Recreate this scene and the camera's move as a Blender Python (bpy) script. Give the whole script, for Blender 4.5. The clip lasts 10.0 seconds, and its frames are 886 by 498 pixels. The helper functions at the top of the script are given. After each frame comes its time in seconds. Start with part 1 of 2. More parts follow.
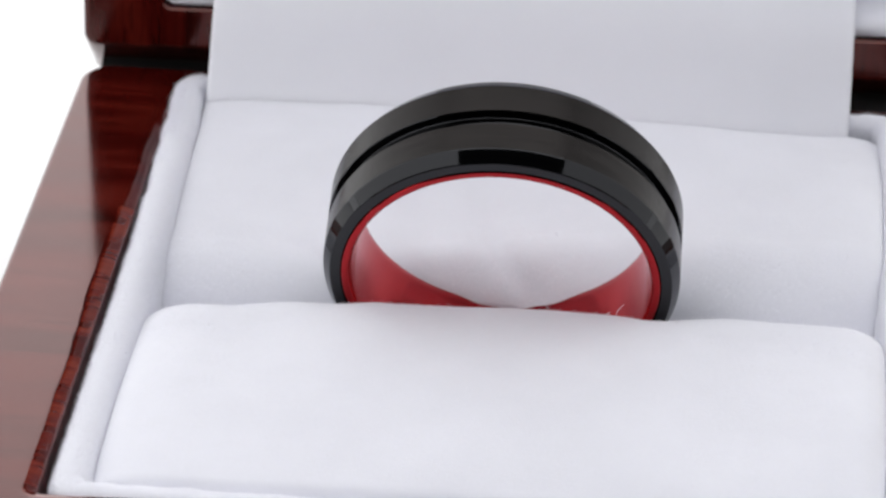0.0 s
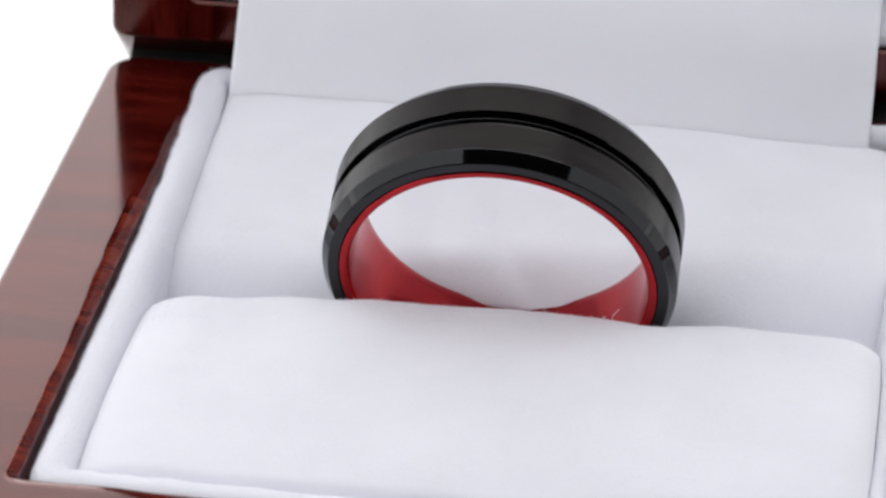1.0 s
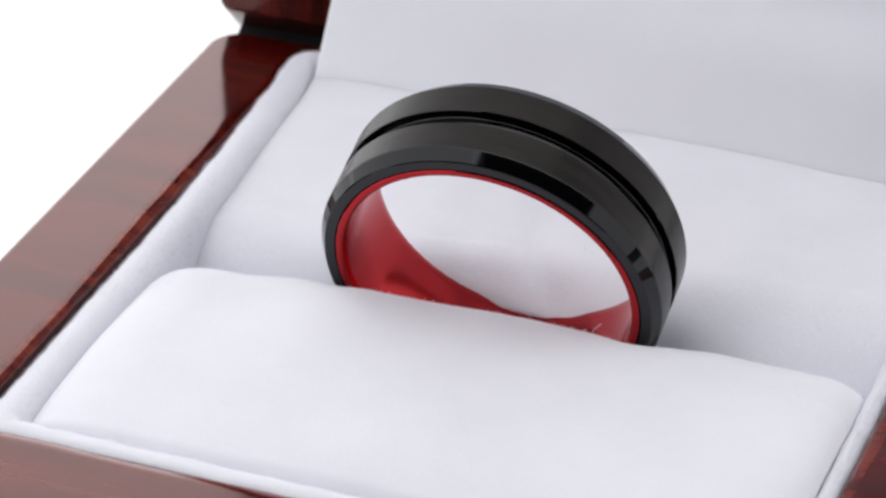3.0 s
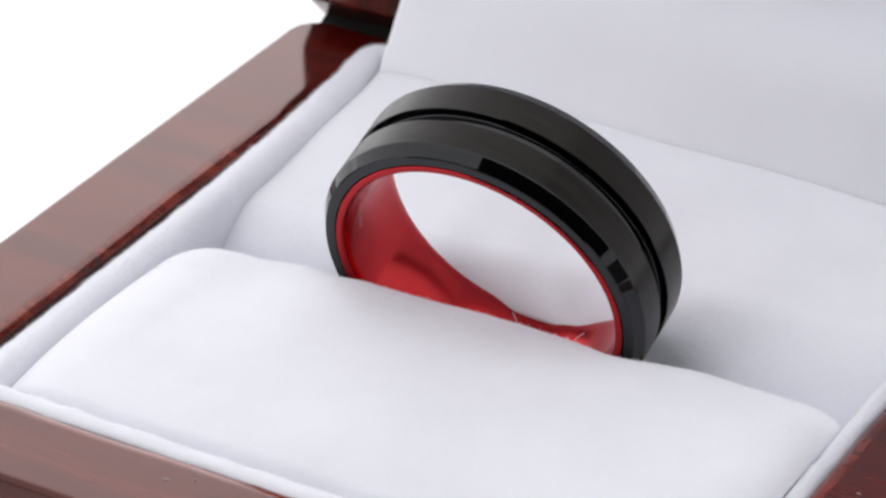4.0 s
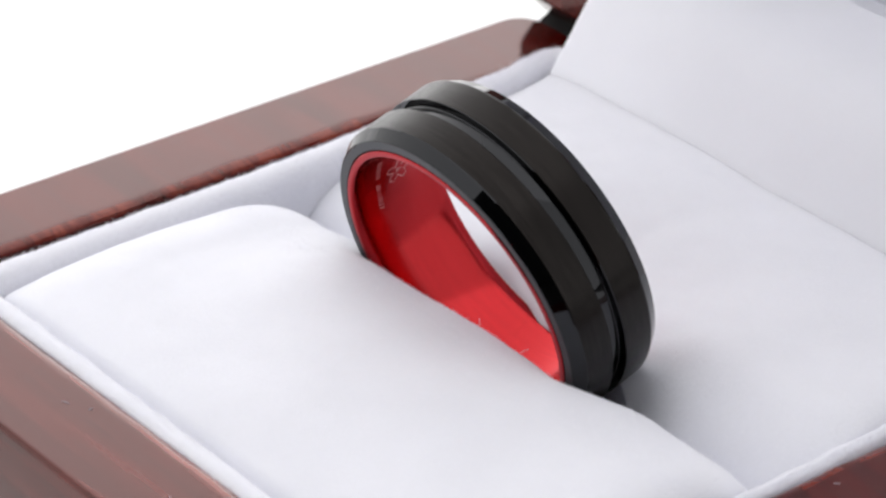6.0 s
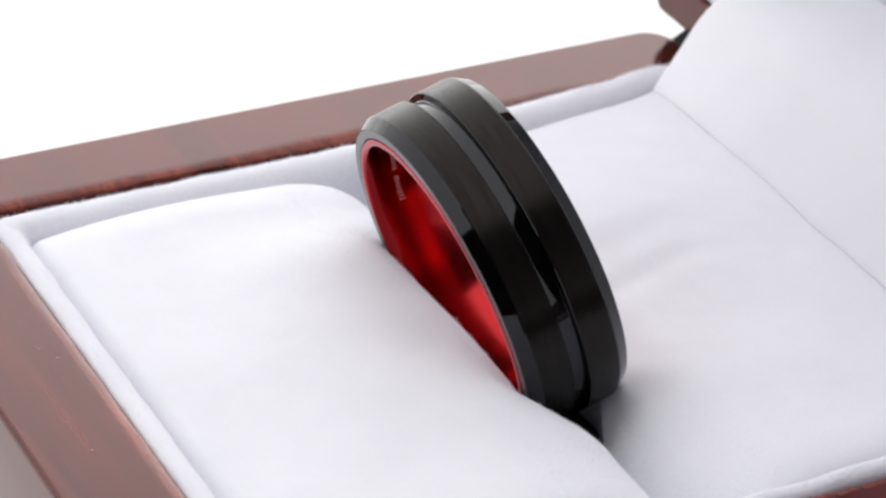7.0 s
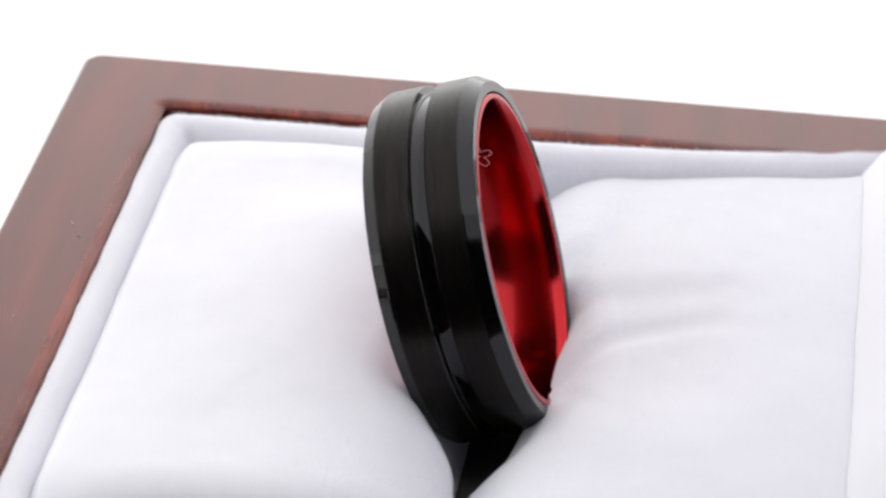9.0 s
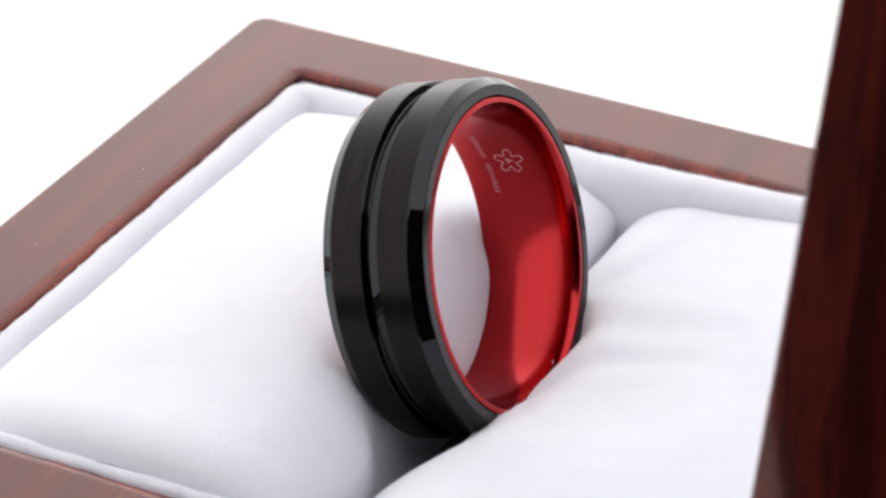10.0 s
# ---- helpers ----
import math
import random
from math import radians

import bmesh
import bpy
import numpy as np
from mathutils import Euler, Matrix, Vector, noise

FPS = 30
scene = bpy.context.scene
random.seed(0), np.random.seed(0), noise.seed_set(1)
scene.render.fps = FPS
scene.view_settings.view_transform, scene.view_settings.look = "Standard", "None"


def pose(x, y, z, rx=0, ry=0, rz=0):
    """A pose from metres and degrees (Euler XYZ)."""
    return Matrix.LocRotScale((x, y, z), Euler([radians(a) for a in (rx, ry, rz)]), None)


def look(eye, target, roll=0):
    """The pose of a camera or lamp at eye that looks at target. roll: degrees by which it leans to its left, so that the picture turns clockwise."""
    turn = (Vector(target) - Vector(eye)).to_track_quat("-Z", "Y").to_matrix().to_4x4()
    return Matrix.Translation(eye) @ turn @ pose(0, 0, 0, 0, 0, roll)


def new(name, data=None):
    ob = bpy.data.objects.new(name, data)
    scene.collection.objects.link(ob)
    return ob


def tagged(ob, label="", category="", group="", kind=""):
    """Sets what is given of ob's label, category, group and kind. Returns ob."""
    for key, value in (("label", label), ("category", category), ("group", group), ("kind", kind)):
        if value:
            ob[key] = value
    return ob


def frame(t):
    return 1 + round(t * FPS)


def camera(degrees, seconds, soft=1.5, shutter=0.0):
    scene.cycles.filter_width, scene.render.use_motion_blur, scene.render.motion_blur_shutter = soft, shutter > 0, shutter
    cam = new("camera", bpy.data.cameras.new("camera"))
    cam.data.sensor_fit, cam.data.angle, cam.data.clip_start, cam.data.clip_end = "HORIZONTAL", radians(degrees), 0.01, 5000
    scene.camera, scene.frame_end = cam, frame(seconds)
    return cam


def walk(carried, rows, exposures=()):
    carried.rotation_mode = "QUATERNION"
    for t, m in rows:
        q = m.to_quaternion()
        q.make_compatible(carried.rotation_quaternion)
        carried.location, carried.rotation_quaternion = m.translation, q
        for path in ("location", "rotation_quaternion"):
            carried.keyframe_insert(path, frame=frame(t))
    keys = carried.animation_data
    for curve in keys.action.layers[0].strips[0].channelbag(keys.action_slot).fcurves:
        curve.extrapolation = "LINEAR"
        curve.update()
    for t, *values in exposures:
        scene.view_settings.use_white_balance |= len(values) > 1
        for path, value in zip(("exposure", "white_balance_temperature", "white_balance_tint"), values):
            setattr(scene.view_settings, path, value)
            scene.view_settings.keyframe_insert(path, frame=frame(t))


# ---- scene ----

# The box turns on its stand about the world's z axis, before a camera that stands still.
MM = 0.001
TOP = 0.028            # height of the box's wooden rim above the table
CX = 2.3               # middle of the box and the ring across, from the axis of turning (mm)

cam = camera(13.76, 10.0, soft=2.5, shutter=0.35)
EYE = Vector((0.0, -0.21, 0.12449 + TOP))
PITCH, YAW, LEAN = 29.847, -0.486, 1.220
WAY = Vector((math.sin(radians(YAW)) * math.cos(radians(PITCH)), math.cos(radians(YAW)) * math.cos(radians(PITCH)), -math.sin(radians(PITCH))))
cam.data.dof.use_dof, cam.data.dof.focus_distance, cam.data.dof.aperture_fstop = True, 0.240, 85
VIEW = look(EYE, EYE + WAY, LEAN)
walk(cam, [(0.0, VIEW), (10.0, VIEW)], [(0.0, -0.03, 6430, 11), (5.5, -0.03, 6500, 11), (7.5, -0.06, 6570, 11), (9.0, -0.07, 6590, 11.2), (10.0, -0.02, 6590, 11)])

# ---------------------------------------------------------------- light
world = bpy.data.worlds.new("dark_studio")
world.use_nodes = True
scene.world = world
world.node_tree.nodes["Background"].inputs["Color"].default_value = (0.9, 0.95, 1.0, 1)
world.node_tree.nodes["Background"].inputs["Strength"].default_value = 0.02
scene.view_settings.exposure = 0.0


def softbox(name, eye, target, wide, high, radiance, colour=(1, 1, 1)):
    lamp = bpy.data.lights.new(name, "AREA")
    lamp.shape, lamp.size, lamp.size_y = "RECTANGLE", wide, high
    lamp.energy, lamp.color = radiance * math.pi * wide * high, colour
    ob = new(name, lamp)
    ob.matrix_world = look(eye, target)
    return ob


# a tent of white light, open to the dark room on the camera's side
softbox("softbox_left", (-0.27, 0.09, 0.252), (0, 0.09, 0.252), 0.76, 0.50, 1.37)
softbox("softbox_right", (0.27, 0.09, 0.252), (0, 0.09, 0.252), 0.76, 0.50, 1.05)
softbox("softbox_top", (0, 0.09, 0.50), (0, 0.0901, 0), 0.54, 0.76, 1.60)
softbox("softbox_back", (0, 0.47, 0.252), (0, 0, 0.252), 0.54, 0.50, 1.65)

# ---------------------------------------------------------------- materials


def material(name):
    m = bpy.data.materials.new(name)
    m.use_nodes = True
    nt = m.node_tree
    return m, nt, nt.nodes["Principled BSDF"]


def node(nt, kind, **values):
    n = nt.nodes.new(kind)
    for key, value in values.items():
        n.inputs[key.replace("_", " ")].default_value = value
    return n


def ramp(nt, source, stops):
    n = nt.nodes.new("ShaderNodeValToRGB")
    while len(n.color_ramp.elements) < len(stops):
        n.color_ramp.elements.new(0.5)
    for e, (at, colour) in zip(n.color_ramp.elements, stops):
        e.position, e.color = at, (*colour, 1)
    nt.links.new(source, n.inputs["Fac"])
    return n


def coords(nt, scale=(1, 1, 1), turn=(0, 0, 0)):
    tc = nt.nodes.new("ShaderNodeTexCoord")
    mp = nt.nodes.new("ShaderNodeMapping")
    mp.inputs["Scale"].default_value = scale
    mp.inputs["Rotation"].default_value = turn
    nt.links.new(tc.outputs["Object"], mp.inputs["Vector"])
    return mp.outputs["Vector"]


def bump(nt, bsdf, height, strength, distance):
    b = node(nt, "ShaderNodeBump", Strength=strength, Distance=distance)
    nt.links.new(height, b.inputs["Height"])
    nt.links.new(b.outputs["Normal"], bsdf.inputs["Normal"])
    return b


def fabric(name, colour, nap=0.00012, shade=0.06):
    """White napped velveteen: fine fibres, soft mottling and a faint sheen."""
    m, nt, p = material(name)
    v = coords(nt)
    fine = node(nt, "ShaderNodeTexNoise", Scale=4200.0, Detail=4.0, Roughness=0.7)
    soft = node(nt, "ShaderNodeTexNoise", Scale=160.0, Detail=3.0, Roughness=0.55)
    for n in (fine, soft):
        nt.links.new(v, n.inputs["Vector"])
    mix = nt.nodes.new("ShaderNodeMath")
    mix.operation = "MULTIPLY_ADD"
    nt.links.new(fine.outputs["Fac"], mix.inputs[0])
    mix.inputs[1].default_value = 0.55
    nt.links.new(soft.outputs["Fac"], mix.inputs[2])
    dark = tuple(c * (1 - shade) for c in colour)
    cr = ramp(nt, mix.outputs[0], [(0.45, dark), (1.0, colour)])
    nt.links.new(cr.outputs["Color"], p.inputs["Base Color"])
    p.inputs["Roughness"].default_value = 0.95
    p.inputs["Specular IOR Level"].default_value = 0.15
    p.inputs["Sheen Weight"].default_value = 0.25
    p.inputs["Sheen Roughness"].default_value = 0.6
    p.inputs["Subsurface Weight"].default_value = 0.5
    p.inputs["Subsurface Radius"].default_value = (1, 1, 1)
    p.inputs["Subsurface Scale"].default_value = 0.0011
    bump(nt, p, fine.outputs["Fac"], 0.22, nap)
    return m


def lacquered_wood(name, along, pale=1.0):
    """Dark red mahogany under a thick polished lacquer. along: the axis of the grain."""
    m, nt, p = material(name)
    stretch = {"x": (38, 420, 420), "y": (420, 38, 420), "z": (420, 420, 38)}[along]
    v = coords(nt, stretch)
    warp = node(nt, "ShaderNodeTexNoise", Scale=1.0, Detail=6.0, Roughness=0.65, Distortion=0.6)
    nt.links.new(v, warp.inputs["Vector"])
    pores = node(nt, "ShaderNodeTexNoise", Scale=5.0, Detail=2.0, Roughness=0.5)
    nt.links.new(v, pores.inputs["Vector"])
    cloud = node(nt, "ShaderNodeTexNoise", Scale=60.0, Detail=2.0)
    nt.links.new(coords(nt), cloud.inputs["Vector"])
    base = ramp(nt, warp.outputs["Fac"], [(at, (r * pale, g * pale ** 1.6, b * pale ** 1.3)) for at, r, g, b in ((0.30, 0.014, 0.0008, 0.0006), (0.48, 0.046, 0.0028, 0.0020), (0.60, 0.086, 0.0078, 0.0048), (0.74, 0.026, 0.0016, 0.0011))])
    dots = ramp(nt, pores.outputs["Fac"], [(0.30, (0.45, 0.45, 0.45)), (0.40, (1, 1, 1))])
    tone = ramp(nt, cloud.outputs["Fac"], [(0.3, (0.75, 0.75, 0.75)), (0.7, (1.15, 1.15, 1.15))])
    a = nt.nodes.new("ShaderNodeMixRGB")
    b = nt.nodes.new("ShaderNodeMixRGB")
    for n in (a, b):
        n.blend_type = "MULTIPLY"
        n.inputs["Fac"].default_value = 1.0
    nt.links.new(base.outputs["Color"], a.inputs["Color1"])
    nt.links.new(dots.outputs["Color"], a.inputs["Color2"])
    nt.links.new(a.outputs["Color"], b.inputs["Color1"])
    nt.links.new(tone.outputs["Color"], b.inputs["Color2"])
    nt.links.new(b.outputs["Color"], p.inputs["Base Color"])
    p.inputs["Roughness"].default_value = 0.11
    p.inputs["Specular IOR Level"].default_value = 0.72
    p.inputs["Specular Tint"].default_value = (1.0, 0.52, 0.47, 1)
    p.inputs["Coat Weight"].default_value = 0.12
    p.inputs["Coat Roughness"].default_value = 0.04
    p.inputs["Coat IOR"].default_value = 1.5
    wave = node(nt, "ShaderNodeTexNoise", Scale=220.0, Detail=1.0)
    nt.links.new(coords(nt), wave.inputs["Vector"])
    bp = node(nt, "ShaderNodeBump", Strength=0.12, Distance=0.0002)
    nt.links.new(wave.outputs["Fac"], bp.inputs["Height"])
    nt.links.new(bp.outputs["Normal"], p.inputs["Coat Normal"])
    return m


def black_satin():
    """Black plated band brushed round its girth."""
    m, nt, p = material("black_brushed_plating")
    # ring space: the axis of the band is y; brush marks run round it, so the noise varies across y alone at fine scale
    v = coords(nt, (260, 4600, 260))
    n = node(nt, "ShaderNodeTexNoise", Scale=1.0, Detail=5.0, Roughness=0.7)
    nt.links.new(v, n.inputs["Vector"])
    cr = ramp(nt, n.outputs["Fac"], [(0.38, (0.0006, 0.0005, 0.0005)), (0.62, (0.0030, 0.0024, 0.0021))])
    nt.links.new(cr.outputs["Color"], p.inputs["Base Color"])
    rr = ramp(nt, n.outputs["Fac"], [(0.3, (0.23, 0.23, 0.23)), (0.7, (0.27, 0.27, 0.27))])
    nt.links.new(rr.outputs["Color"], p.inputs["Roughness"])
    sr = ramp(nt, n.outputs["Fac"], [(0.36, (0.165, 0.165, 0.165)), (0.64, (0.245, 0.245, 0.245))])
    nt.links.new(sr.outputs["Color"], p.inputs["Specular IOR Level"])
    p.inputs["Specular Tint"].default_value = (1.0, 0.90, 0.86, 1)
    p.inputs["Anisotropic"].default_value = 0.45
    p.inputs["Anisotropic Rotation"].default_value = 0.25
    tan = nt.nodes.new("ShaderNodeTangent")
    tan.direction_type, tan.axis = "RADIAL", "Y"
    nt.links.new(tan.outputs["Tangent"], p.inputs["Tangent"])
    bump(nt, p, n.outputs["Fac"], 0.025, 0.00003)
    return m


def black_polish():
    m, nt, p = material("black_polished_plating")
    n = node(nt, "ShaderNodeTexNoise", Scale=900.0, Detail=3.0)
    nt.links.new(coords(nt), n.inputs["Vector"])
    rr = ramp(nt, n.outputs["Fac"], [(0.3, (0.03, 0.03, 0.03)), (0.7, (0.07, 0.07, 0.07))])
    nt.links.new(rr.outputs["Color"], p.inputs["Roughness"])
    p.inputs["Base Color"].default_value = (0.0007, 0.0007, 0.0008, 1)
    p.inputs["Specular Tint"].default_value = (0.92, 0.94, 1.0, 1)
    p.inputs["Specular IOR Level"].default_value = 0.43
    return m


def red_anodised():
    m, nt, p = material("red_anodised_aluminium")
    v = coords(nt, (200, 5000, 200))
    n = node(nt, "ShaderNodeTexNoise", Scale=1.0, Detail=3.0)
    nt.links.new(v, n.inputs["Vector"])
    cr = ramp(nt, n.outputs["Fac"], [(0.3, (0.38, 0.014, 0.018)), (0.7, (0.42, 0.018, 0.022))])
    nt.links.new(cr.outputs["Color"], p.inputs["Base Color"])
    p.inputs["Metallic"].default_value = 1.0
    p.inputs["Roughness"].default_value = 0.165
    p.inputs["Specular Tint"].default_value = (1.0, 0.72, 0.74, 1)
    p.inputs["Coat Weight"].default_value = 0.2
    p.inputs["Coat Roughness"].default_value = 0.08
    bump(nt, p, n.outputs["Fac"], 0.03, 0.00002)
    return m


def plain(name, colour, rough=0.5, metal=0.0):
    m, nt, p = material(name)
    n = node(nt, "ShaderNodeTexNoise", Scale=300.0, Detail=4.0)
    nt.links.new(coords(nt), n.inputs["Vector"])
    cr = ramp(nt, n.outputs["Fac"], [(0.3, tuple(c * 0.97 for c in colour)), (0.7, colour)])
    nt.links.new(cr.outputs["Color"], p.inputs["Base Color"])
    p.inputs["Roughness"].default_value = rough
    p.inputs["Metallic"].default_value = metal
    return m


VELVET = fabric("white_velveteen", (0.79, 0.794, 0.855))
SATIN = fabric("white_flat_lining", (0.82, 0.824, 0.885), nap=0.00004, shade=0.03)
WOOD = lacquered_wood("mahogany_lacquer", "x")
WOOD_LID = lacquered_wood("mahogany_lacquer_lid", "z")
BLACK = black_satin()
POLISH = black_polish()
RED = red_anodised()
ETCH = plain("pale_laser_etching", (0.60, 0.30, 0.30), 0.6)
PAPER = plain("white_table_sheet", (0.93, 0.93, 0.93), 0.7)
PALE_EDGE = lacquered_wood("mahogany_pale_edge", "x", 2.1)
SLOT_SHADE = plain("slot_shade_dark", (0.10, 0.09, 0.085), 0.9)
GAP_FILL = plain("black_gap_fill", (0.004, 0.003, 0.003), 0.8)
TABLE = plain("dark_table", (0.02, 0.018, 0.018), 0.6)
FIBRE = plain("white_lint", (0.83, 0.83, 0.88), 0.9)
# a single fibre lets half of the light through
thin = FIBRE.node_tree.nodes.new("ShaderNodeBsdfTranslucent")
thin.inputs["Color"].default_value = (0.83, 0.83, 0.88, 1)
both = FIBRE.node_tree.nodes.new("ShaderNodeMixShader")
for source, socket in ((FIBRE.node_tree.nodes["Principled BSDF"].outputs[0], both.inputs[1]), (thin.outputs[0], both.inputs[2]), (both.outputs[0], FIBRE.node_tree.nodes["Material Output"].inputs["Surface"])):
    FIBRE.node_tree.links.new(source, socket)

# ---------------------------------------------------------------- builders


def part(name, bm, mat, parent, label="", smooth=None, at=None):
    """Link a bmesh as one mesh object under a thing or a part. smooth: the angle, in degrees, under which edges are smoothed."""
    me = bpy.data.meshes.new(name)
    bmesh.ops.recalc_face_normals(bm, faces=bm.faces)
    if smooth:
        for f in bm.faces:
            f.smooth = True
        for e in bm.edges:
            if len(e.link_faces) == 2 and e.calc_face_angle(0) > radians(smooth):
                e.smooth = False
    bm.to_mesh(me)
    bm.free()
    for m in mat if isinstance(mat, (list, tuple)) else [mat]:
        me.materials.append(m)
    ob = new(name, me)
    if parent:
        ob.parent = parent
    if at:
        ob.matrix_basis = at
    return tagged(ob, label=label)


def rounded(x0, x1, y0, y1, r, z, n=7, rb=None):
    """The corners of a rounded rectangle at height z, all in mm. rb: the radius of the corners at y1, where it differs."""
    pts = []
    rb = r if rb is None else rb
    for cx, cy, r, a0 in ((x1 - rb, y1 - rb, rb, 0), (x0 + rb, y1 - rb, rb, 90), (x0 + r, y0 + r, r, 180), (x1 - r, y0 + r, r, 270)):
        for i in range(n):
            a = radians(a0 + 90 * i / (n - 1))
            pts.append(Vector((cx + r * math.cos(a), cy + r * math.sin(a), z)))
    return pts


def longer(lp, corner, step=70):
    """The loop of a rounded rectangle with points added along its straight sides."""
    out = []
    for i, p in enumerate(lp):
        out.append(p)
        if i % corner == corner - 1:
            q = lp[(i + 1) % len(lp)]
            out += [p.lerp(q, n / step) for n in range(1, step)]
    return out


def skin(bm, loops, m=None, first=True, last=True, closed=False):
    rows = [[bm.verts.new((m @ p if m else p) * MM) for p in lp] for lp in loops]
    pairs = list(zip(rows, rows[1:]))
    if closed:
        pairs.append((rows[-1], rows[0]))
    for a, b in pairs:
        k = len(a)
        for i in range(k):
            bm.faces.new((a[i], a[(i + 1) % k], b[(i + 1) % k], b[i]))
    if first and not closed:
        bm.faces.new(rows[0][::-1])
    if last and not closed:
        bm.faces.new(rows[-1])
    return rows


def tub(outer, inner, r_out, r_in, low, floor, soft=0.9, edge=0.3, ease=1.0, m=None, r_back=2.4, bevel=4.8):
    """A hollow tray with its rim at z = 0: bounds in mm, outer corner radius, inner corner radius, underside, inside floor, rounding of the outer rim, depth and width of the eased inner edge. The back wall slants out below the rim by bevel."""
    x0, x1, y0, y1 = outer
    loops = [rounded(x0 + 1, x1 - 1, y0 + 1, y1 + bevel - 1, max(r_out - 1, 0.3), low, rb=r_back - 1), rounded(x0, x1, y0, y1 + bevel, r_out, low + 1, rb=r_back)]
    loops.append(rounded(x0, x1, y0, y1 + bevel, r_out, -bevel - soft, rb=r_back))
    for k in range(6):
        a = radians(90 * k / 5)
        d = soft * (1 - math.cos(a))
        loops.append(rounded(x0 + d, x1 - d, y0 + d, y1 - d, max(r_out - d, 0.25), -soft + soft * math.sin(a), rb=r_back - d))
    d = soft + 0.06
    loops.append(rounded(x0 + d, x1 - d, y0 + d, y1 - d, max(r_out - d, 0.25), 0, rb=r_back - d))
    i0, i1, j0, j1 = inner
    d = ease + 0.06
    loops.append(rounded(i0 - d, i1 + d, j0 - d, j1 + d, r_in + d, 0))
    first = len(loops)
    for k in range(9):
        a = radians(90 * k / 8)
        d = ease * (1 - math.sin(a))
        loops.append(rounded(i0 - d, i1 + d, j0 - d, j1 + d, r_in + d, -edge * (1 - math.cos(a))))
    loops.append(rounded(*inner, r_in, floor))
    loops = [longer(lp, 7) for lp in loops]
    # the eased inner edge wanders a little, rubbed down by hand
    for lp in loops[-10:-4]:
        for p in lp:
            w = noise.noise((p.x * 0.22, p.y * 0.22, 41.0)) + 0.4 * noise.noise((p.x * 0.7, p.y * 0.7, 43.0))
            c = Vector(((i0 + i1) / 2, (j0 + j1) / 2, p.z))
            if abs((p.x - c.x) / (i1 - i0)) > abs((p.y - c.y) / (j1 - j0)):
                p.x += w * 0.2
            else:
                p.y += w * 0.2
    edge_start = first * len(loops[0])
    bm = bmesh.new()
    skin(bm, loops, m)
    bm.faces.ensure_lookup_table()
    # the eased inner edge takes the second, paler wood
    for f in bm.faces[edge_start + len(loops[0]):edge_start + 8 * len(loops[0])]:
        f.material_index = 1
    return bm


def sheet(bm, fn, nu, nv):
    """A grid surface from fn(u, v) in mm, u and v from 0 to 1."""
    g = [[bm.verts.new(Vector(fn(i / nu, j / nv)) * MM) for j in range(nv + 1)] for i in range(nu + 1)]
    for i in range(nu):
        for j in range(nv):
            bm.faces.new((g[i][j], g[i + 1][j], g[i + 1][j + 1], g[i][j + 1]))
    return g


# ---------------------------------------------------------------- the table
bm = bmesh.new()
prof = [(-0.078, -0.0035), (-0.078, 0), (0.40, 0)] + [(0.40 + 0.25 * math.sin(radians(a)), 0.25 - 0.25 * math.cos(radians(a))) for a in range(10, 91, 10)] + [(0.65, 1.6)]
rows = [[bm.verts.new((x, y, z - 0.0002)) for y, z in prof] for x in (-0.6, 0.6)]
for i in range(len(prof) - 1):
    bm.faces.new((rows[0][i], rows[1][i], rows[1][i + 1], rows[0][i + 1]))
tagged(part("backdrop", bm, PAPER, None, smooth=40), "plain white seamless table sheet curving up behind", "backdrop", kind="structure")

bm = bmesh.new()
bmesh.ops.create_grid(bm, x_segments=2, y_segments=2, size=0.9)
bmesh.ops.translate(bm, verts=bm.verts, vec=(0, 0, -0.0038))
tagged(part("ground", bm, TABLE, None), "dark table top under the white sheet", "table", kind="structure")

# ---------------------------------------------------------------- the ring box
OUT = (-31.4, 36.0, -33.1, 31.2)
INN = (-24.2, 29.0, -25.6, 28.1)
VEL = (-23.72, 28.85, -25.72, 27.8)

ring_box = tagged(new("ring_box"), "open mahogany ring box with glossy lacquer and white velvet lining", "ring box")
bm = tub(OUT, INN, 1.5, 0.4, -28, -15, 0.4, 0.42, 1.12, Matrix.Translation((0, 0, 28)))
# towards the hinge the rail draws in a little and its inner edge isn't paler
for y in (2, 10, 18):
    bmesh.ops.bisect_plane(bm, geom=bm.verts[:] + bm.edges[:] + bm.faces[:], plane_co=(0, y * MM, 0), plane_no=(0, 1, 0))
for f in bm.faces:
    c = f.calc_center_median() / MM
    if f.material_index == 1 and c.x < -20 and c.y > 10:
        f.material_index = 0
for v in bm.verts:
    if -24.9 < v.co.x / MM < -23.9 and v.co.y > 0:
        v.co.x += 0.15 * MM * min(max((v.co.y / MM - 2) / 16, 0), 1)
base = part("base", bm, [WOOD, PALE_EDGE], ring_box, "glossy dark red mahogany tray with rounded corners", 35)


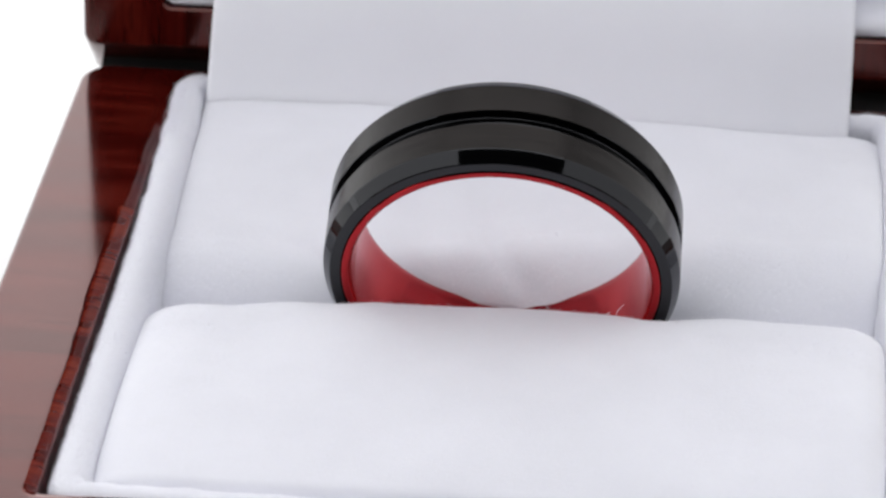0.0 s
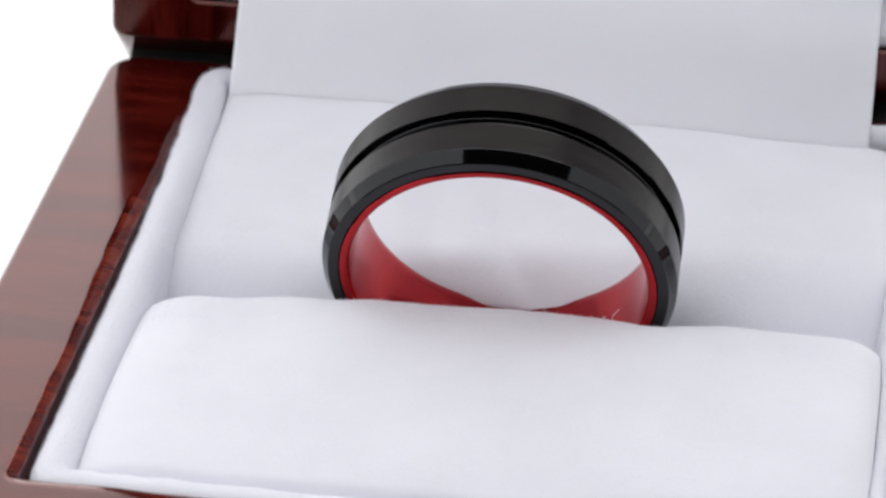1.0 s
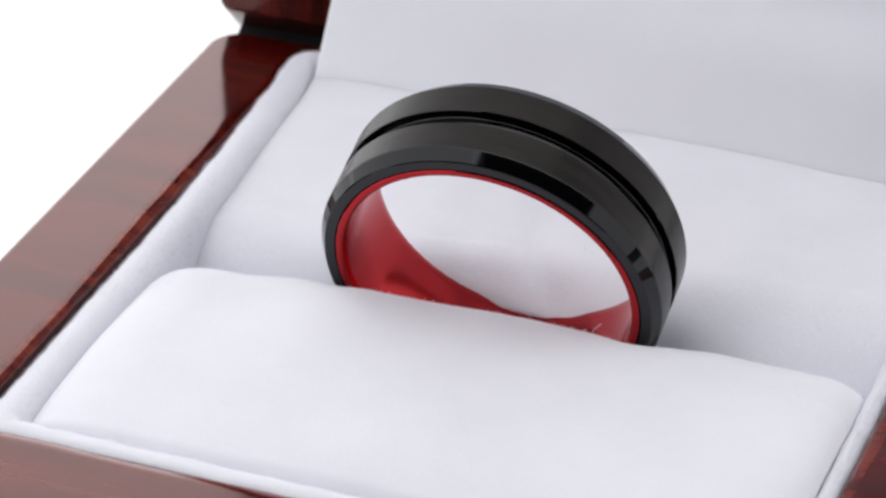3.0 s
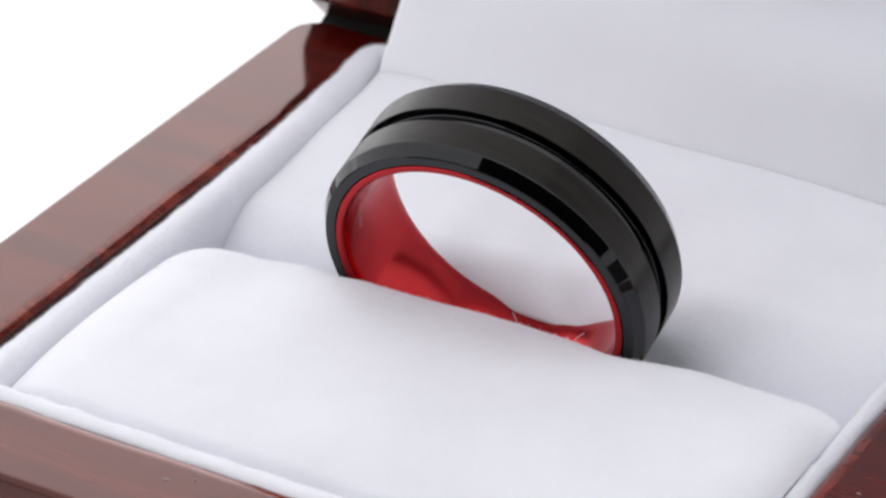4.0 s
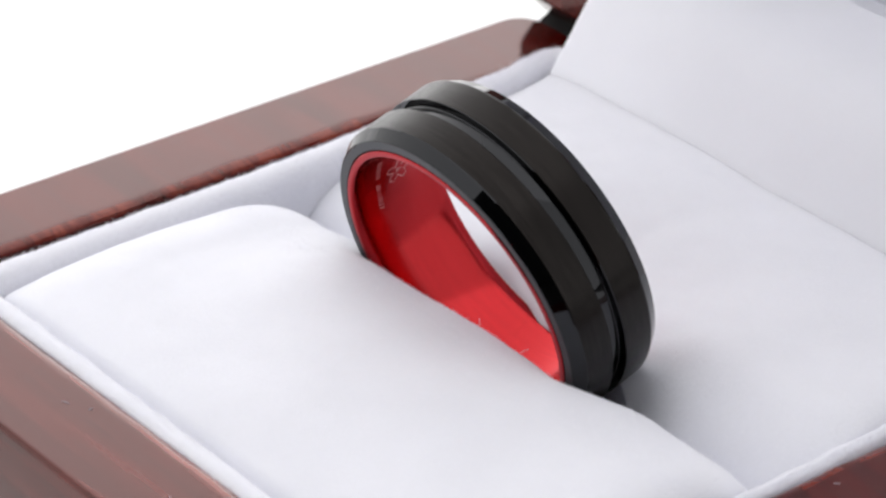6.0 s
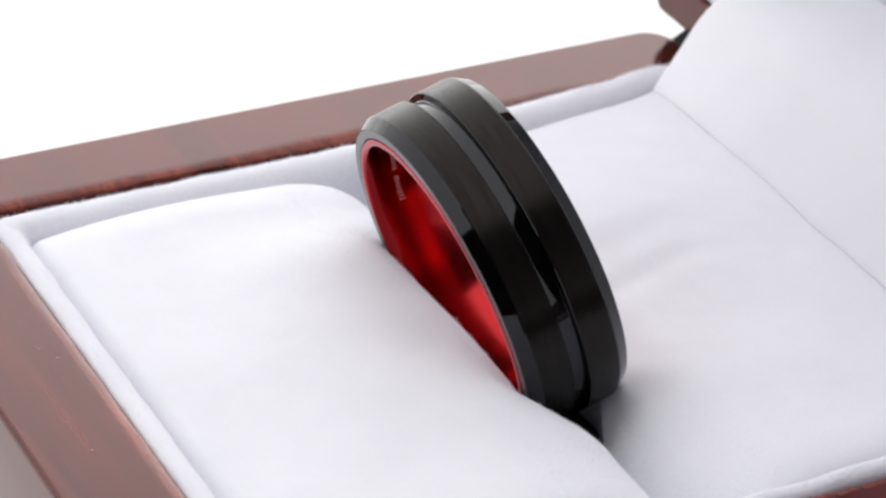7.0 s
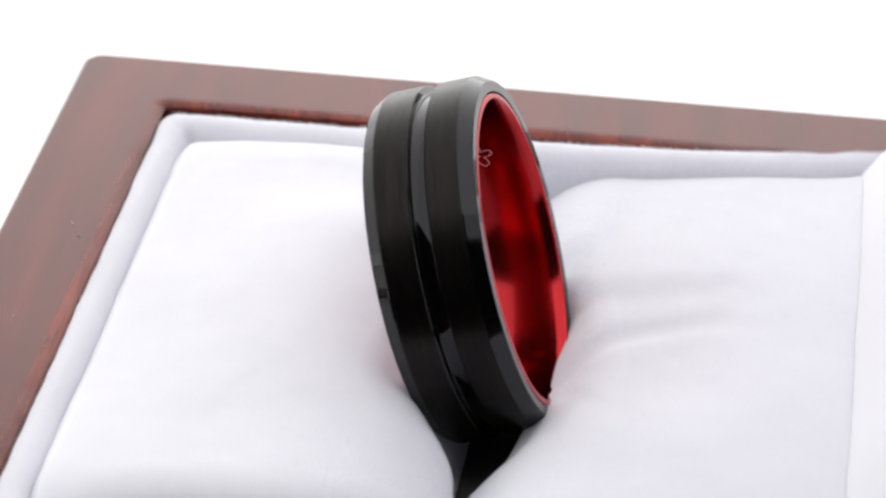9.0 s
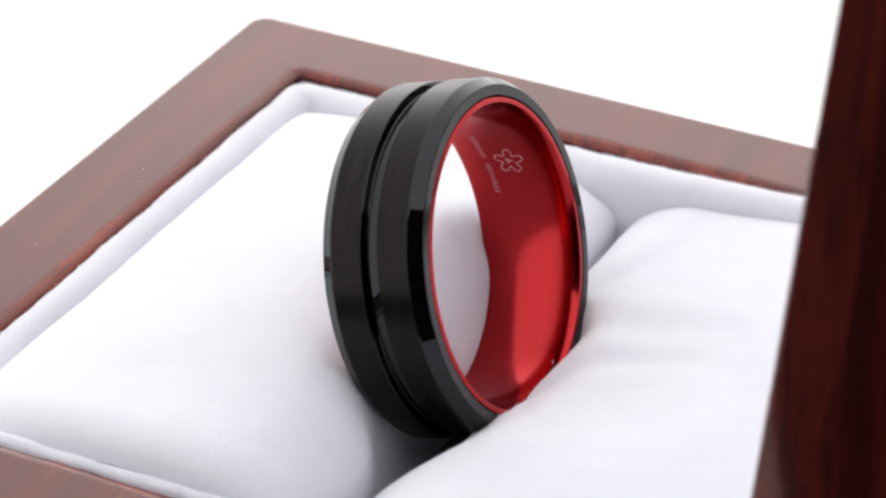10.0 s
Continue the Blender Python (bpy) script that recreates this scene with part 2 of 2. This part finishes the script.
def lining_strip():
    """The raised velvet border round the cushion."""
    x0, x1, y0, y1 = VEL
    loops = []
    prof = [(0.0, -12.0), (0.0, -0.6), (0.06, -0.18), (0.35, 0.14), (1.1, 0.25), (1.9, 0.1), (2.5, -0.7), (2.8, -2.0), (2.8, -9.0)]
    for d, z in prof:
        lp = longer(rounded(x0 + d * 0.92, x1 - d * 0.6, y0 + d * 0.85, y1 - d * 0.4, max(1.6 - d * 0.4, 0.4), z, 9), 9)
        for p in lp:
            k = (p.y - y0) / (y1 - y0)
            wob = Vector((noise.noise((p.x * 0.5, p.y * 0.5, 11.0)), noise.noise((p.x * 0.5, p.y * 0.5, 17.0)), noise.noise((p.x * 0.35, p.y * 0.35, 23.0))))
            fine = noise.noise((p.x * 1.6, p.y * 1.6, 31.0))
            p.x -= 0.3 * k ** 4 if p.x < 0 else 0
            p.z += 28 + (1.6 * k ** 4 - 0.38) * (1 if z > -3 else 0)
            if z > -3:
                p += wob * 0.14 + Vector((fine, fine, fine)) * 0.05
        loops.append(lp)
    bm = bmesh.new()
    skin(bm, loops, None, False, False)
    return bm


border = part("velvet_border", lining_strip(), VELVET, ring_box, "raised white velvet border round the cushion", 80)


def smoothstep(a, b, x):
    t = min(max((x - a) / (b - a), 0), 1)
    return t * t * (3 - 2 * t)


CL, CR = -21.5, 27.6    # ends of the cushion across
YS = 1.7                # where the two halves of the cushion touch


def gape(x, near, far):
    """How far the ring holds the slot open, from 0 to 1."""
    return 1 - smoothstep(near, far, abs(x - CX))


def puff(x, left, right):
    """The fall of the cushion towards its ends, from 0 to 1."""
    e = min((x - CL) / left, (CR - x) / right, 1)
    return math.sqrt(max(1 - (1 - e) ** 2, 0))


FOLDS = [([(4.0, 6.8), (3.0, 7.5), (1.9, 8.6), (0.8, 10.1), (0.2, 12.0), (0.1, 14.5), (0.5, 17.0), (1.0, 19.4)], 0.5, 1.25),
         ([(-5.6, 5.5), (-8.5, 6.2), (-11.0, 7.1), (-13.4, 8.2), (-16.0, 9.6)], 0.34, 1.1),
         ([(8.0, 7.8), (9.6, 8.6), (11.4, 10.3)], 0.16, 1.0)]


def creases(x, y):
    """Shallow folds that run back from the ring over the rear half."""
    z = 0.0
    for path, depth, wide in FOLDS:
        best, along = 9.0, 0.0
        for i, (a, b) in enumerate(zip(path, path[1:])):
            dx, dy = b[0] - a[0], b[1] - a[1]
            t = min(max(((x - a[0]) * dx + (y - a[1]) * dy) / (dx * dx + dy * dy), 0), 1)
            d = math.hypot(x - a[0] - t * dx, y - a[1] - t * dy)
            if d < best:
                best, along = d, (i + t) / (len(path) - 1)
        z += depth * math.exp(-(best / wide) ** 2) * (1 - along ** 2)
    return z


def roll_at(front, u, v):
    """A point of one half of the slotted cushion: u along the slot, v from the bottom of the slot over the lip to the border."""
    w = 0.5 - 0.5 * math.cos(math.pi * u)
    x = CL + (CR - CL) * (0.4 * w + 0.6 * u)
    if front:
        g = gape(x, 9.0, 16.0)
    else:
        g = gape(x, 6.0, 9.2) if x < CX else gape(x, 3.0, 16.5)
    if front:
        k = puff(x, 5.0, 3.4)
        crest = 0.2 + 2.2 * smoothstep(-16.5, -5, x) - 0.85 * smoothstep(9, 20, x)
        calm = 0.15 + 1.0 * smoothstep(-16, 2, x)
        wall, lip, back, rim = YS - 0.15 - 3.75 * g, -5.5, -23.8, -0.5
    else:
        k = puff(x, 4.0, 3.0)
        mid = gape(x, 6.0, 11.0)
        ease = 0.55 + 0.4 * smoothstep(-10, 4, x - CX)
        crest = -1.05 + 1.65 * smoothstep(-16, 24, x) - 0.5 * g
        calm = 0.5 - 0.75 * (1 - smoothstep(-19, -3, x))
        wall, lip, back, rim = YS + 0.15 + 3.4 * g, 8.0 + 2.0 * smoothstep(-10, 4, x - CX) + 1.2 * mid, 26.1, 0.75 + 0.4 * (1 - smoothstep(-20, 6, x)) - 0.45 * smoothstep(4, 24, x)
    rad = 4.6 if front else 3.8 + (1.4 - 2.6 * mid) * ease
    if v < 0.2:                       # wall of the slot
        y, z = wall, -13 + (crest - rad + 13) * v / 0.2
    elif v < 0.5:                     # rounded lip
        a = (v - 0.2) / 0.3 * math.pi / 2
        f = (v - 0.2) / 0.3
        e = 0.0 if front else ease
        y = wall + (lip - wall) * ((1 - math.cos(a)) * (1 - e) + f * e)
        full = math.sin(a) ** (1 - 0.34 * gape(x - 3.0, 1.0, 14.0) if front else 1.0)
        z = crest - rad + rad * (full * (1 - e) + (1 - 0.88 * (1 - f) ** 2 - 0.12 * (1 - f)) * e)
    else:                             # the top, falling to the border
        q = (v - 0.5) / 0.5
        y = lip + (back - lip) * q
        level = calm + (crest - calm) * (1 - smoothstep(0, 0.75, q))
        if not front:                 # the seam sinks in where the flap stands on it
            level -= 0.5 * smoothstep(0.93, 1.0, q) ** 2
        z = level + (rim - level) * ((0.5 * q * q + 0.5 * q ** 6) if front else (0.3 * q * q + 0.7 * q ** 8)) + (0.35 if front else 0.2 + 0.3 * smoothstep(-19, -3, x)) * math.sin(math.pi * q)
        if front:                     # the cloth tucks in behind the border
            z -= 0.8 * smoothstep(0.93, 1.0, q) ** 2
    if v < 0.5:                       # the walls lean with the ring
        y += g * 0.313 * max(1.5 - z, 0) * (1 if front else 0.5) * (1 - smoothstep(0.3, 0.5, v))
    if z > -4:
        z -= (1 - k) * (crest + (1.5 if x < CX else 0.4)) * smoothstep(-4, -1, z)
    z += (0.18 * noise.noise((x * 0.11, y * 0.11, 3.0 if front else 7.0)) + 0.05 * noise.noise((x * 0.45, y * 0.45, 1.0)) + 0.006 * noise.noise((x * 1.9, y * 1.9, 5.0))) * k
    if not front:
        z -= creases(x, y)
    return Vector((x, y, z + 28))


def roll(front):
    bm = bmesh.new()
    sheet(bm, lambda u, v: roll_at(front, u, v), 150, 150)
    return bm


def nap(parent, count, seed, long=0.22, where=lambda c: True):
    """Short loose fibres standing off a cloth part, one thin blade each."""
    rnd = random.Random(seed)
    me0 = parent.data
    polys = [f for f in me0.polygons if f.center.z > 0.0235 and where(f.center / MM)]
    ends = np.cumsum([f.area for f in polys])
    verts, faces = [], []
    for r in np.random.RandomState(seed).rand(count) * ends[-1]:
        f = polys[int(np.searchsorted(ends, r))]
        c = [me0.vertices[i].co for i in f.vertices]
        u, v = rnd.random(), rnd.random()
        p = (c[0] * (1 - u) + c[1] * u) * (1 - v) + (c[3] * (1 - u) + c[2] * u) * v
        n = f.normal.copy()
        if n.z < -0.2:
            n = -n
        d = Vector((rnd.gauss(0, 1), rnd.gauss(0, 1), rnd.gauss(0, 1)))
        d = (d - n * d.dot(n)).normalized() * (0.5 + rnd.random()) + n * (0.15 + 0.7 * rnd.random())
        side = d.cross(n).normalized() * (0.012 if long < 0.2 else 0.017) * MM
        tip = p + d.normalized() * long * (0.4 + 0.8 * rnd.random()) * MM
        k = len(verts)
        verts += [p - side, p + side, tip]
        faces.append((k, k + 1, k + 2))
    me = bpy.data.meshes.new("nap")
    me.from_pydata([tuple(q) for q in verts], [], faces)
    me.materials.append(FIBRE)
    ob = new("nap", me)
    ob.parent = parent
    return tagged(ob, "fine white velvet nap", kind="stuff")


front_half = part("cushion_front", roll(True), VELVET, ring_box, "soft white velvet cushion half before the slot", 80)
rear_half = part("cushion_rear", roll(False), VELVET, ring_box, "soft white velvet cushion half with faint creases", 80)

nap(front_half, 5000, 11, 0.12)
nap(rear_half, 5000, 12, 0.12)
nap(border, 26000, 13, 0.30)
nap(border, 14000, 16, 0.42, lambda c: min(c.x - VEL[0], VEL[1] - c.x, c.y - VEL[2], VEL[3] - c.y) < 0.5 and c.z > 27.2 and c.y > VEL[2] + 0.5)
nap(front_half, 7000, 14, 0.3, lambda c: -6.5 < c.y < 1.6)
nap(rear_half, 3000, 15, 0.3, lambda c: 2 < c.y < 9)

# a dark sheet whose colour stands in for the shade deep in the slot
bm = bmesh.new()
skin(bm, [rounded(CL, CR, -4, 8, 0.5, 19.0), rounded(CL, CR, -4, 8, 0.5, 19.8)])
part("slot_bottom", bm, SLOT_SHADE, ring_box, "dark sheet for the shade at the bottom of the slot")

# the flat flap that hides the hinge, leaning back into the lid
bm = bmesh.new()
FLAP = [(-1.2, -2.0), (0, 0), (1.5, 2.1), (2.7, 3.9), (3.3, 4.7), (4.0, 5.45), (4.9, 6.1), (6.1, 6.7), (7.8, 7.25), (10.0, 7.7), (13.0, 8.1)]
loops = []
for i, (y, z) in enumerate(FLAP):
    (ya, za), (yb, zb) = FLAP[max(i - 1, 0)], FLAP[min(i + 1, len(FLAP) - 1)]
    n = Vector((0, -(zb - za), yb - ya)).normalized()
    loops.append([Vector((x, 25.9 + y + (x - CX) * 0.024, 29.0 + z)) + n * d for x, d in ((-21.5, -0.45), (-21.4, -0.15), (-21.1, 0), (-9, 0.04), (CX, 0.05), (14, 0.04), (24.75, 0), (25.05, -0.15), (25.15, -0.45), (25.1, -1.0), (-21.4, -1.0))])
skin(bm, loops)
part("hinge_flap", bm, SATIN, ring_box, "smooth white lined flap curving back into the lid", 50)

# the lid, standing open on the back edge
LEANB = 5.2
lu = Vector((0, math.sin(radians(LEANB)), math.cos(radians(LEANB))))
lf = Vector((0, -math.cos(radians(LEANB)), math.sin(radians(LEANB))))
LM = pose(0, 31.1, 27.3, 0, 0, 1.5) @ Matrix(((1, 0, 0, 0), (0, lu.y, lf.y, 0), (0, lu.z, lf.z, 0), (0, 0, 0, 1)))


def lid_shell():
    x0, x1, y0, y1 = OUT[0], OUT[1], 0, 63.3
    low, foot, face = -25, -1.8, 2.75
    loops = [rounded(x0 + 2, x1 - 2, foot + 2, y1 - 2, 1.5, low), rounded(x0 + .6, x1 - .6, foot + .6, y1 - .6, 1.3, low + 0.6), rounded(x0, x1, foot, y1, 1.2, low + 2)]
    # a broad slanting cut along the hinge, the other edges barely eased
    loops += [rounded(x0, x1, foot, y1, 1.2, -5.6, rb=1.2), rounded(x0, x1, foot + 0.14, y1, 1.2, -5.25)]
    loops += [rounded(x0, x1, face - 0.35, y1, 1.0, -0.4), rounded(x0 + 0.12, x1 - 0.12, face - 0.1, y1 - 0.12, 0.9, -0.12), rounded(x0 + 0.4, x1 - 0.4, face + 0.12, y1 - 0.4, 0.7, 0), rounded(x0 + 0.46, x1 - 0.46, face + 0.18, y1 - 0.46, 0.7, 0)]
    i0, i1, j0, j1 = x0 + 6.0, x1 - 6.0, 5.75, y1 - 5.6
    loops += [rounded(i0 - .3, i1 + .3, j0 - .3, j1 + .3, 0.8, 0), rounded(i0 - .2, i1 + .2, j0 - .2, j1 + .2, 0.8, 0), rounded(i0, i1, j0, j1, 0.6, -0.2), rounded(i0, i1, j0, j1, 0.6, -20)]
    bm = bmesh.new()
    skin(bm, loops, LM)
    return bm


# a black filler, added so that the gap and the lid's slanting cut look dark
bm = bmesh.new()
skin(bm, [[Vector((x, 31.45, 27.2)), Vector((x, 33.0 + (x + 31.4) * 0.026, 27.95)), Vector((x, 36.2 + (x + 31.4) * 0.026, 24.6)), Vector((x, 35.4, 23.2))] for x in (-30.4, 34.8)])
part("gap_filler", bm, GAP_FILL, ring_box, "black filler added to darken the gap between tray and lid", 30)
lid = part("lid", lid_shell(), WOOD_LID, ring_box, "glossy dark mahogany lid standing open", 35)
bm = bmesh.new()
i0, i1, j0, j1 = OUT[0] + 6.15, OUT[1] - 6.15, 5.9, 57.5
skin(bm, [rounded(i0, i1, j0, j1, 0.6, -2.0), rounded(i0, i1, j0, j1, 0.6, -0.5), rounded(i0 + 0.15, i1 - 0.15, j0 + 0.15, j1 - 0.15, 0.6, -0.15), rounded(i0 + 0.5, i1 - 0.5, j0 + 0.5, j1 - 0.5, 0.6, 0.05), rounded(i0 + 1.0, i1 - 1.0, j0 + 1.0, j1 - 1.0, 0.6, -0.1), rounded(i0 + 1.4, i1 - 1.4, j0 + 1.4, j1 - 1.4, 0.6, -0.6), rounded(i0 + 1.7, i1 - 1.7, j0 + 1.7, j1 - 1.7, 0.6, -1.6), rounded(i0 + 1.8, i1 - 1.8, j0 + 1.8, j1 - 1.8, 0.6, -14)], LM, False, True)
part("lid_lining", bm, SATIN, lid, "white cloth lining inside the lid", 60)

# specks of dust on the lacquer


def speck(x, y, turn, long):
    bm = bmesh.new()
    d = Vector((math.cos(radians(turn)), math.sin(radians(turn)), 0))
    n = Vector((-d.y, d.x, 0)) * 0.018
    loops = []
    for k in range(5):
        q = Vector((x, y, 28.03)) + d * long * k / 4 + n * 6 * math.sin(k * 1.3) * 0.4
        loops.append([q - n, q + n, q + Vector((0, 0, 0.04))])
    skin(bm, loops)
    part("dust_speck", bm, FIBRE, base, "pale speck of dust")


for x, y, turn, long in ((-5.9, -28.4, 35, 0.5), (-4.1, -27.6, 80, 0.28), (7.0, -29.3, 20, 0.2), (30.6, 4.0, 60, 0.4), (31.5, -8.0, 10, 0.3)):
    speck(x, y, turn, long)

# ---------------------------------------------------------------- the ring
RC = Vector((2.21, 0.24, 4.5 + 28))
RM = Matrix.Translation(RC * MM) @ pose(0, 0, 0, 17.4, 0, 1.13)
ring = tagged(new("ring"), "black brushed ring with grooved band and red sleeve, in a cushion", "ring")


def turn_profile(bm, prof, mats, n=192):
    """A closed profile of (along the axis, radius) turned round the y axis of the ring's space; a material index for each side."""
    rows = []
    for i in range(n):
        a = 2 * math.pi * i / n
        rows.append([bm.verts.new(Vector((r * math.cos(a), t, r * math.sin(a))) * MM) for t, r in prof])
    k = len(prof)
    for i in range(n):
        A, B = rows[i], rows[(i + 1) % n]
        for j in range(k):
            f = bm.faces.new((A[j], A[(j + 1) % k], B[(j + 1) % k], B[j]))
            f.material_index = mats[j]


def softened(prof, mats, r=0.05):
    """Cut each corner of a closed profile by r mm, but for those within a curve, which turn by less than 30 degrees."""
    out, om = [], []
    k = len(prof)
    for j in range(k):
        p, a, b = Vector(prof[j]), Vector(prof[j - 1]), Vector(prof[(j + 1) % k])
        if (p - a).angle(b - p) < radians(30):
            out.append(p)
            om.append(mats[j])
            continue
        out += [p + (a - p).normalized() * r, p + (b - p).normalized() * r]
        om += [max(mats[j - 1], mats[j]), mats[j]]
    return [tuple(p) for p in out], om


# the groove: steep walls and a flat floor, rounded where they meet
GROOVE = [(-0.47, 11.70)] + [(-0.30 - 0.12 * math.cos(radians(a)), 11.24 - 0.12 * math.sin(radians(a))) for a in range(0, 91, 15)]
GROOVE += [(0.49 + 0.12 * math.sin(radians(a)), 11.24 - 0.12 * math.cos(radians(a))) for a in range(0, 91, 15)] + [(0.66, 11.70)]
P = [(-3.58, 10.47), (-3.58, 11.18), (-2.72, 11.70)] + GROOVE + [(2.90, 11.70), (3.76, 11.18), (3.76, 10.47)]
MI = [1, 1, 0] + [1] * (len(GROOVE) - 1) + [0, 1, 1, 1]
prof, mi = softened(P, MI)
bm = bmesh.new()
turn_profile(bm, prof, mi)
part("band", bm, [BLACK, POLISH], ring, "black band, brushed faces with polished bevels and groove", 15.2, RM)


def bore(t):
    """Radius of the sleeve's slightly bulging inside, t mm along the axis."""
    return 9.62 + 0.0185 * (t - 0.06) ** 2


S = [(-3.40, 10.45), (-3.62, 10.40), (-3.65, 10.02)] + [(t / 10, bore(t / 10) + (0.03 if abs(t) > 34 else 0)) for t in range(-35, 37, 5)] + [(3.77, 10.02), (3.74, 10.36), (3.30, 10.45)]
prof, mi = softened(S, [0] * len(S), 0.04)
bm = bmesh.new()
turn_profile(bm, prof, mi)
sleeve = part("sleeve", bm, RED, ring, "bright red anodised inner sleeve", 30, RM)


def etched(points, wide, closed=False):
    """A thin line on the inside of the sleeve, through points of (degrees round, mm along the axis)."""
    bm = bmesh.new()
    flat = [Vector((radians(a) * 9.65, t)) for a, t in points]
    k = len(flat)
    rows = []
    for i, p in enumerate(flat):
        a = flat[(i - 1) % k] if closed or i else p
        b = flat[(i + 1) % k] if closed or i < k - 1 else p
        d = (b - a).normalized()
        n = Vector((-d.y, d.x)) * wide / 2
        row = []
        for q in (p - n, p + n):
            for r in (bore(q.y) + 0.005, bore(q.y) - 0.012):
                g = q.x / 9.65
                row.append(bm.verts.new(Vector((r * math.cos(g), q.y, r * math.sin(g))) * MM))
        rows.append(row)
    for A, B in list(zip(rows, rows[1:])) + ([(rows[-1], rows[0])] if closed else []):
        for i, j in ((0, 1), (1, 3), (3, 2), (2, 0)):
            bm.faces.new((A[i], A[j], B[j], B[i]))
    if not closed:
        for A in (rows[0], rows[-1]):
            bm.faces.new((A[0], A[1], A[3], A[2]))
    return bm


# a five-petalled outline and two short runs of marks, etched inside
flower = []
for i in range(120):
    a = 2 * math.pi * i / 120
    w = abs(math.cos(2.5 * a))
    r = 0.46 + 0.62 * w ** 1.5 - 0.12 * max(0, 1 - abs((5 * a / math.pi + 0.5) % 2 - 0.5) * 6)
    flower.append((163.5 + math.degrees(r * math.cos(a + 0.5) / 9.65), 0.22 + r * math.sin(a + 0.5)))
part("etched_flower", etched(flower, 0.07, True), ETCH, sleeve, "pale etched outline of a flower")
part("etched_heart", etched([(162.4, 0.0), (163.6, 0.45), (164.4, 0.05), (163.0, 0.1)], 0.16, True), ETCH, sleeve, "pale etched centre of the flower")
rnd = random.Random(5)
for start, end in ((148.5, 160.5), (165.0, 178.5)):
    a = start
    while a < end:
        w = rnd.uniform(1.0, 1.5)
        h = rnd.uniform(0.30, 0.42)
        part("etched_bar", etched([(a, -1.55 - h / 2), (a + 0.35 * w, -1.55 + h / 2)], 0.075), ETCH, sleeve)
        a += w + 0.35

# stray lint on the lip of the cushion
LINT = [((5.6, -4.0, 1.8), (0.2, 0.4, 1.0), 1.15, 3), ((8.6, -4.0, 1.9), (0.5, 0.3, 0.8), 1.1, 4), ((10.0, -4.1, 2.0), (-0.3, 0.2, 0.9), 1.0, 6),
        ((9.3, -3.9, 2.0), (0.9, 0.1, 0.5), 0.9, 7), ((-3.4, -3.9, 1.7), (0.8, 0.1, 0.35), 0.8, 8), ((1.6, -3.9, 1.9), (-0.7, 0.2, 0.4), 0.7, 9)]
REAR_LINT = [((5.3, 8.6, 0.5), (0.2, -0.3, 0.7), 0.4, 13)]


def lint(parent, foot, way, long, seed):
    rnd = random.Random(seed)
    p, d = Vector(foot) + Vector((0, 0, 28)), Vector(way).normalized()
    pts = [p.copy()]
    curl = Vector((rnd.uniform(-1, 1), rnd.uniform(-1, 1), rnd.uniform(-1, 1)))
    for i in range(12):
        d = (d + curl * 0.22 + Vector((rnd.uniform(-1, 1), rnd.uniform(-1, 1), rnd.uniform(-1, 1))) * 0.25).normalized()
        p = p + d * long / 12
        pts.append(p.copy())
    bm = bmesh.new()
    loops = []
    for q in pts:
        loops.append([q + Vector((math.cos(a) * 0.022, math.sin(a) * 0.016, math.sin(a) * 0.022)) for a in (0, 2.1, 4.2)])
    skin(bm, loops)
    part("lint_fibre", bm, FIBRE, parent, "loose curled white fibre")


for args in LINT:
    lint(front_half, *args)
for args in REAR_LINT:
    lint(rear_half, *args)

# ---------------------------------------------------------------- what moves


def turned(t):
    """The box's turn at t seconds, in degrees."""
    return np.polyval([265.8837, -706.3703, 687.3715, -299.1508, -31.0619, -27.3871, -4.3683], t / 10)


def motions():
    rows = [(k / 10, pose(0, 0, 0, 0, 0, turned(k / 10))) for k in range(101)]
    walk(ring_box, rows)
    walk(ring, rows)


motions()
